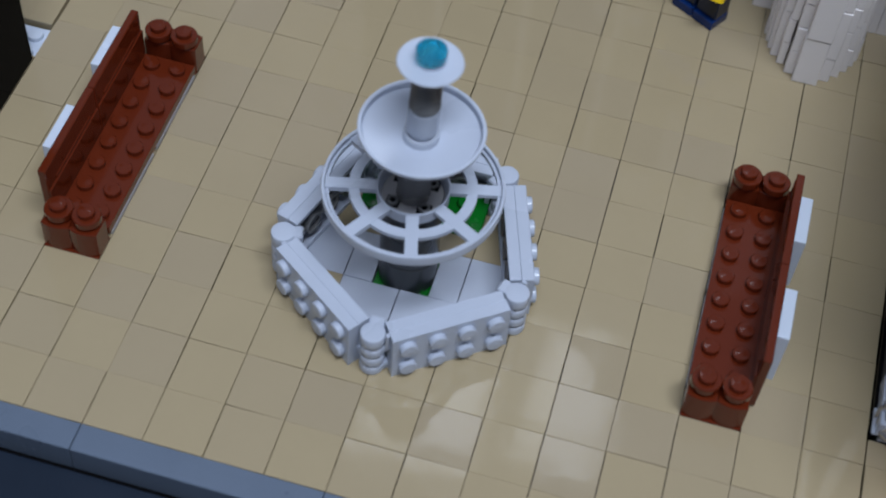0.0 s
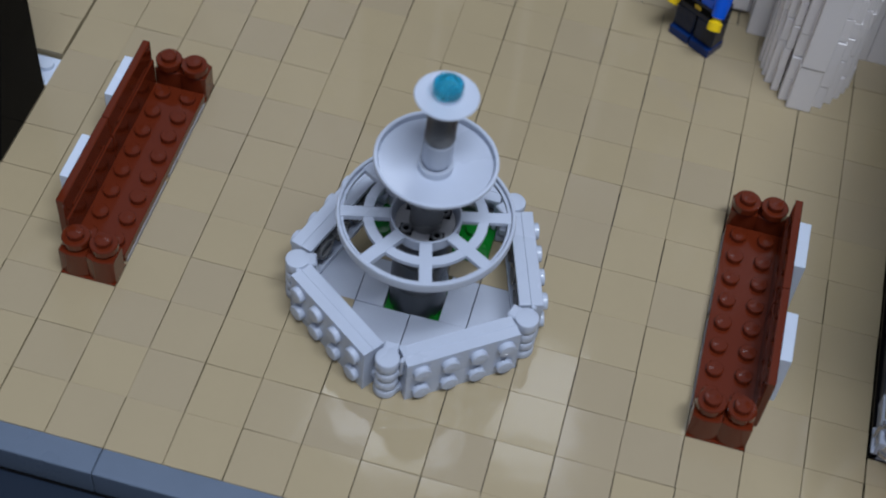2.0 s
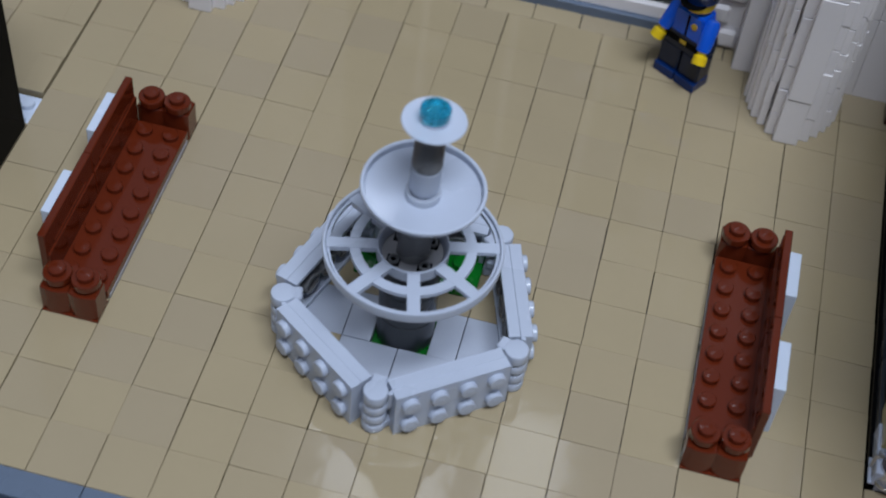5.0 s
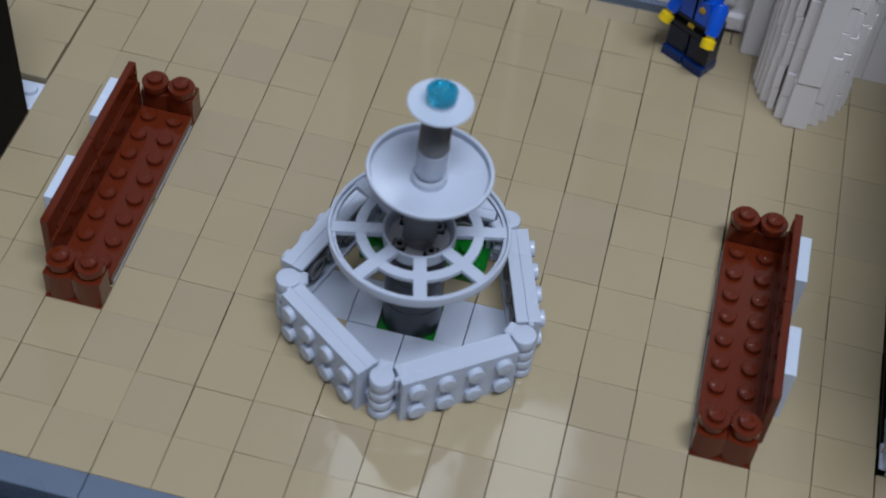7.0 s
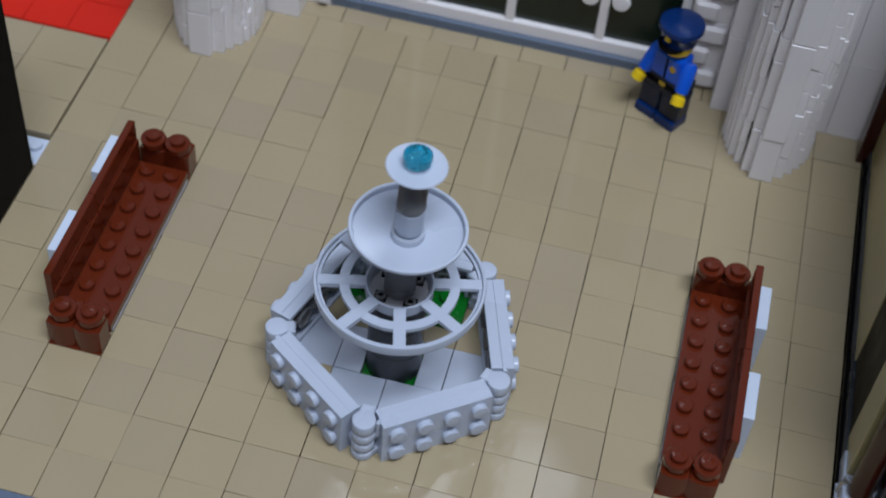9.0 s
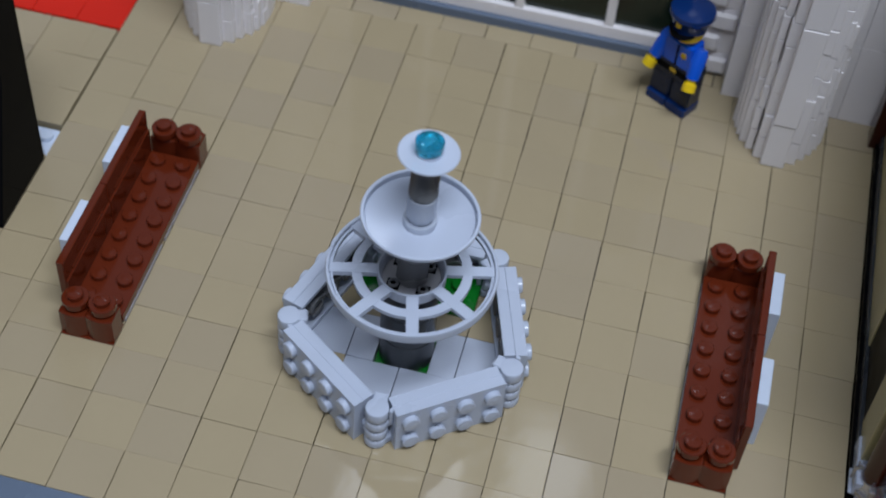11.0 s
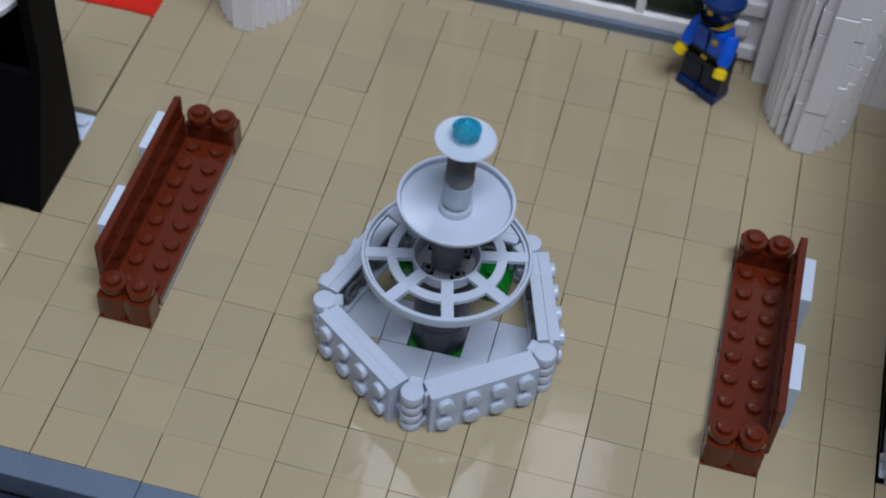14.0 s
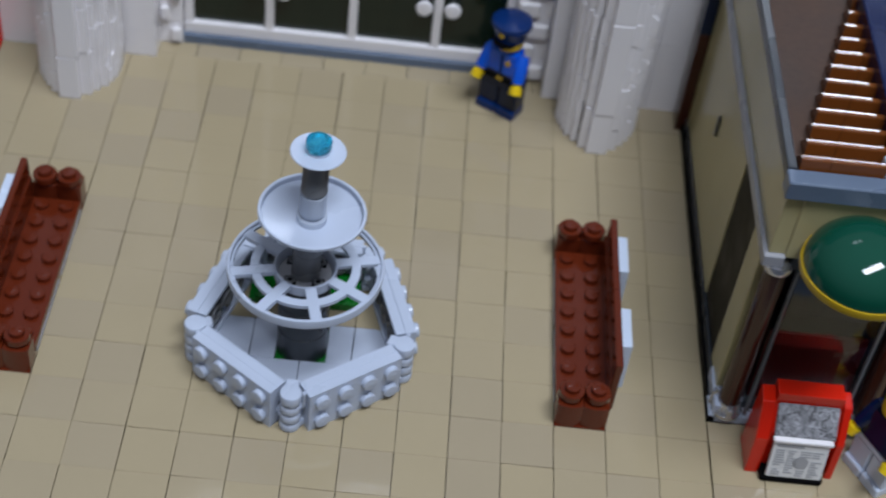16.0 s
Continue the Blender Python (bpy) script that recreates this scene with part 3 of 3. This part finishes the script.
            for n in range(len(sec)):
                o = (n + 1) % len(sec)
                bm.faces.new((a[n], a[o], c[o], c[n]))
        part("slat", bm, WOOD, b, "glossy orange brown slat", smooth=False)
    add("roof_block", NAVY, 29.6, 36, 1.8, 12.0, 12.5, 13.6, 0.05, "dark blue roof block")
    add("roof_block", PALE, 29.3, 30.4, 1.72, 2.5, 12.5, 13.1, 0.04, "pale grey roof brick")
    return b


booth()


def kiosk_dome():
    d = thing("dome_awning", 28.95, -0.3, 0, "dark green domed awning with a yellow rim over the shop front", "awning")
    bm = bmesh.new()
    prof = [(2.05 * math.cos(radians(a)), 10.4 + 1.55 * math.sin(radians(a))) for a in range(0, 90, 9)] + [(0, 11.95)]
    lathe(bm, [(0, 10.35), (2.0, 10.35)] + prof, 64)
    part("dome", bm, DKGREEN, d)
    bm = bmesh.new()
    lathe(bm, [(1.85, 10.12), (2.12, 10.12), (2.15, 10.25), (2.12, 10.4), (1.85, 10.4)], 64, close=True)
    part("rim", bm, OCHRE, d, "yellow rim")
    bm = bmesh.new()
    box(bm, -0.5, 0.5, 0.6, 1.44, 9.9, 10.3, 0.03)
    part("bracket", bm, DARK, d)
    return d


kiosk_dome()


def newspaper_stand():
    t = thing("newspaper_stand", 29.0, -0.4, 0, "red newspaper stand with a folded paper in front of the booth", "stand")

    def prism(name, x0, x1, vs, mat, label=""):
        bm = bmesh.new()
        a = [bm.verts.new((x0, y, z)) for y, z in vs]
        c = [bm.verts.new((x1, y, z)) for y, z in vs]
        bm.faces.new(a)
        bm.faces.new(c[::-1])
        for i in range(len(vs)):
            j = (i + 1) % len(vs)
            bm.faces.new((a[i], a[j], c[j], c[i]))
        bmesh.ops.bevel(bm, geom=list(bm.edges), offset=0.03, segments=1, affect="EDGES")
        return part(name, bm, mat, t, label, smooth=False)

    prism("body", -1.2, 1.3, [(-0.6, 0.3), (-0.6, 2.2), (0.0, 3.1), (0.0, 3.7), (0.75, 3.7), (0.75, 0.3)], RED)
    prism("side_panel", -1.72, -1.22, [(-0.85, 0.0), (-0.75, 1.9), (-0.1, 3.35), (0.6, 3.5), (0.75, 0.0)], RED)
    prism("side_panel", 1.32, 1.62, [(-0.85, 0.0), (-0.75, 1.9), (-0.1, 3.35), (0.6, 3.5), (0.75, 0.0)], RED)
    prism("shelf", -1.1, 1.2, [(-0.75, 2.15), (-0.05, 3.15), (-0.05, 3.3), (-0.8, 2.3)], MOTTLEGREY, "grey mottled sloping tile")
    bm = bmesh.new()
    box(bm, -1.2, 1.2, -1.25, 0.0, 0.0, 0.3, 0.08)
    part("base", bm, BLACK, t, "black base")
    bm = bmesh.new()
    box(bm, -1.1, 1.15, -0.98, -0.72, 2.02, 2.2, 0.04)
    part("ledge", bm, WHITE, t, "white ledge")
    m = Matrix.Translation((0.02, -1.14, 0.32)) @ Matrix.Rotation(radians(-11), 4, "X")
    bm = bmesh.new()
    box(bm, -1.05, 1.05, -0.08, 0.08, 0.0, 1.72, 0.02, m)
    paper = part("newspaper", bm, PAPER, t, "white newspaper tile", smooth=False)
    bm = bmesh.new()
    rng = random.Random(3)
    box(bm, -0.9, 0.1, -0.1, -0.078, 1.5, 1.6, 0, m)
    for col in range(4):
        for r in range(11):
            x, z = -0.9 + col * 0.46, 0.12 + r * 0.118
            if -0.3 < x < 0.4 and 0.45 < z < 1.05 or rng.random() < 0.12:
                continue
            box(bm, x, x + rng.uniform(0.2, 0.42), -0.1, -0.078, z, z + 0.05, 0, m)
    lathe(bm, [(0, 0), (0.3, 0), (0.3, 0.02), (0, 0.02)], 10, m=m @ Matrix.Translation((0.12, -0.08, 0.78)) @ Matrix.Rotation(radians(90), 4, "X"))
    box(bm, 0.0, 0.34, -0.102, -0.078, 0.5, 0.72, 0, m)
    part("print", bm, INK, paper, "grey bars of print")
    return t


newspaper_stand()


# ---- side plaza with red carpet, black pillar ----
def west_side():
    bm = bmesh.new()
    box(bm, -7.99, -6.05, 7.95, 9.6, -1.2, -0.22, 0.03)
    for x in (-6.5, -7.5):
        stud(bm, x, 9.1, -0.22)
        stud(bm, x, 8.2, -0.22)
    solo("connector_brick", bm, PALE, "pale grey studded brick sunk between the floor sections", "brick")
    p = thing("black_pillar", -7.6, 6.0, 0, "glossy black tall kiosk of stacked panels on the side plaza", "kiosk")
    # sides slope back to two fifths of their height, then rise plumb
    flank = [(-2.05, 0), (-0.13, 5.5), (-0.05, 5.8), (0.1, 16.0), (1.85, 16.0), (1.85, 0)]
    apron = [(-2.0, 0), (-0.12, 5.4), (0.2, 5.4), (-1.7, 0)]
    for name, x0, x1, sec in (("side_panel", 1.18, 1.6, flank), ("side_panel", -3.8, -3.41, flank[:2] + [(0.0, 7.9), (1.85, 7.9), (1.85, 0)]),
                              ("front_panel", -3.4, 1.17, apron), ("back_panel", -3.4, 1.17, [(1.4, 0), (1.4, 7.9), (1.85, 7.9), (1.85, 0)])):
        bm = bmesh.new()
        ends = [[bm.verts.new((x, y, z)) for y, z in sec] for x in (x0, x1)]
        bm.faces.new(ends[0])
        bm.faces.new(ends[1][::-1])
        for i in range(len(sec)):
            j = (i + 1) % len(sec)
            bm.faces.new((ends[0][i], ends[0][j], ends[1][j], ends[1][i]))
        bmesh.ops.recalc_face_normals(bm, faces=bm.faces)
        bmesh.ops.bevel(bm, geom=list(bm.edges), offset=0.03, segments=1, affect="EDGES")
        part(name, bm, BLACK, p, smooth=False)
    bm = bmesh.new()
    lathe(bm, [(0, 7.91), (2.5, 7.91), (2.66, 8.0), (2.7, 8.1), (2.7, 8.3), (2.62, 8.36), (2.4, 8.3), (0, 8.25)], 48, (-1.8, 1.1, 0))
    part("round_top", bm, WHITE, p, "white round top plate")
    bm = bmesh.new()
    lathe(bm, [(0, 0), (0.25, 0), (0.25, 2.2), (0.2, 2.3), (0, 2.3)], 20)
    solo("yellow_post", bm, YELLOW, "small yellow round post beside the black kiosk", "post", m=pose(-7.7 * S, 3.5 * S, 0))


west_side()


# ---- toy figures: one plain mesh each ----
def doll(x, y, turn, cols, label, hat):
    bm = bmesh.new()
    done = bm.faces.layers.int.new("done")

    def mark(i):
        for f in bm.faces:
            if not f[done]:
                f.material_index = i
                f[done] = 1

    for sx in (-0.49, 0.49):
        box(bm, sx - 0.46, sx + 0.46, -0.38, 0.42, 0.4, 1.5, 0.06)
    box(bm, -0.95, 0.95, -0.40, 0.42, 1.48, 1.75, 0.04)
    if hat:
        box(bm, -0.93, 0.93, -0.452, 0.44, 1.72, 2.25, 0.02)
    mark(0)
    for sx in (-0.49, 0.49):
        box(bm, sx - 0.47, sx + 0.47, -0.52, 0.45, 0, 0.42, 0.04)
    mark(4)
    r = bmesh.ops.create_cube(bm, size=1.0)["verts"]
    for v in r:
        w = 0.58 if v.co.z > 0 else 0.88
        v.co = Vector((v.co.x * 2 * w, v.co.y * 0.84, 2.55 + v.co.z * 1.6))
    bmesh.ops.bevel(bm, geom=list({e for v in r for e in v.link_edges}), offset=0.06, segments=2, affect="EDGES")
    for s in (-1, 1):
        m = Matrix.Translation((s * 0.76, -0.02, 3.02)) @ Matrix.Rotation(radians(-s * 11), 4, "Y") @ Matrix.Rotation(radians(-28), 4, "X")
        lathe(bm, [(0, 0.25), (0.25, 0.2), (0.32, 0), (0.3, -0.6), (0.26, -1.0), (0, -1.0)], 14, m=m)
    mark(1)
    for s in (-1, 1):
        m = Matrix.Translation((s * 0.76, -0.02, 3.02)) @ Matrix.Rotation(radians(-s * 11), 4, "Y") @ Matrix.Rotation(radians(-28), 4, "X")
        lathe(bm, [(0, -0.95), (0.17, -1.0), (0.17, -1.15), (0.27, -1.2), (0.27, -1.5), (0.14, -1.5), (0.14, -1.25), (0, -1.25)], 14, m=m)
    lathe(bm, [(0, 3.3), (0.34, 3.3), (0.36, 3.45), (0.58, 3.55), (0.62, 3.7), (0.62, 4.3), (0.56, 4.45), (0, 4.5)], 24)
    mark(2)
    if hat:
        lathe(bm, [(0, 0), (0.14, 0), (0.14, 0.05), (0, 0.06)], 10, m=Matrix.Translation((0.3, -0.405, 2.86)) @ Matrix.Rotation(radians(90), 4, "X"))
        box(bm, -0.14, 0.16, -0.48, -0.39, 1.86, 2.06, 0.02)
        box(bm, -0.12, 0.12, -0.86, -0.72, 4.30, 4.54, 0.04)
    mark(5)
    if hat:
        box(bm, -0.9, 0.9, -0.468, -0.38, 1.80, 2.12, 0.02)
        box(bm, -0.045, 0.045, -0.445, -0.38, 2.15, 3.25, 0.01)
        lathe(bm, [(0, -0.05), (0.56, -0.05), (0.56, 0.05), (0, 0.05)], 24, m=Matrix.Translation((0, -0.36, 4.02)) @ Matrix.Rotation(radians(14), 4, "X"))
    mark(6)
    if hat:
        lathe(bm, [(0.6, 4.0), (0.70, 4.0), (0.70, 4.3), (0.88, 4.62), (0.86, 4.80), (0.60, 4.92), (0, 4.95)], 28)
    mark(3)
    ob = solo("toy_figure", bm, cols, label, "toy figure", m=pose(x * S, y * S, 0.0, 0, 0, turn) @ Matrix.Scale(1.06, 4))
    return ob


doll(17.45, 18.6, -31, [INKBLUE, BLUE, YELLOW, CAPBLUE, CAPBLUE, OCHRE, BLACK], "small plastic toy figure in blue with a dark cap", True)
doll(32.15, -0.8, -60, [PALE, NAVY, YELLOW, YELLOW, PALE, OCHRE, BLACK], "small plastic toy figure in dark blue beside the newspaper stand", False)


# ---- floors: tiles one by one ----
def floors():
    rng = random.Random(11)
    tan22 = block_mesh("tile", 1.974, 1.993, 0.4, TAN, 0.012)
    tan21 = block_mesh("tile", 1.972, 0.985, 0.4, TAN, 0.014)
    tan12 = block_mesh("tile", 0.975, 1.975, 0.4, TAN, 0.014)
    grey22 = block_mesh("tile", 1.975, 1.984, 0.4, GREY_TILE, 0.014)
    grey12 = block_mesh("tile", 0.975, 1.975, 0.4, GREY_TILE, 0.014)
    red22 = block_mesh("tile", 1.99, 1.99, 0.4, RED, 0.012)

    def lay(mesh, parent, x, y):
        piece("tile", mesh, parent, x + rng.uniform(-0.01, 0.01), y + rng.uniform(-0.006, 0.006), rng.uniform(-0.008, 0.008), (rng.gauss(0, 0.36), rng.gauss(0, 0.36), rng.gauss(0, 0.12)))

    def base(name, x0, x1, y0, y1, label):
        bm = bmesh.new()
        box(bm, x0, x1, y0, y1, -1.2, -0.42, 0)
        return solo(name, bm, DARK, label, "floor", "structure", smooth=False)

    f = base("floor", -6.0, 25.99, -6.0, 21.2, "tan plaza floor of smooth square tiles with dark joints")
    grey = {(8, 0), (10, 0), (6, 2), (12, 2)}
    for i in range(16):
        for j in range(13):
            x, y = -6 + 2 * i, -6 + 2 * j
            if (x, y) in ((8, 2), (10, 2)):
                lay(grey12, f, x + (0.5 if x == 8 else 1.5), y + 1)
                continue
            lay(grey22 if (x, y) in grey else tan22, f, x + 1, y + 1)
    for i in range(1, 16):
        lay(tan21, f, -6 + 2 * i, 20.5)
    w = base("floor_west", -20, -6.02, -6.0, 21.2, "tan tiled floor of the next section, with a red carpet")
    for i in range(6):
        for j in range(11):
            x, y = -8.0 - 2 * i, -6 + 2 * j
            if y >= 15:
                continue
            if i == 0 and 7 <= y < 10:
                continue
            lay(tan22, w, x + (0.0 if y > 8 else 1.0), y + 1 - (0.3 if y > 8 else 0))
            if i == 0 and y > 8:
                lay(tan12, w, x + 1.42, y + 0.7)
    for i in range(6):
        for j in range(3):
            lay(red22, w, -7.03 - 2 * i, 16.8 + 2 * j)
    e = base("floor_east", 26.02, 44, -6.0, 1.0, "tan tiled pavement in front of the booth")
    for i in range(8):
        for j in range(4):
            if j < 3:
                lay(tan22, e, 27.03 + 2 * i, -5 + 2 * j)
            else:
                lay(tan21, e, 27.03 + 2 * i, 0.5)


floors()
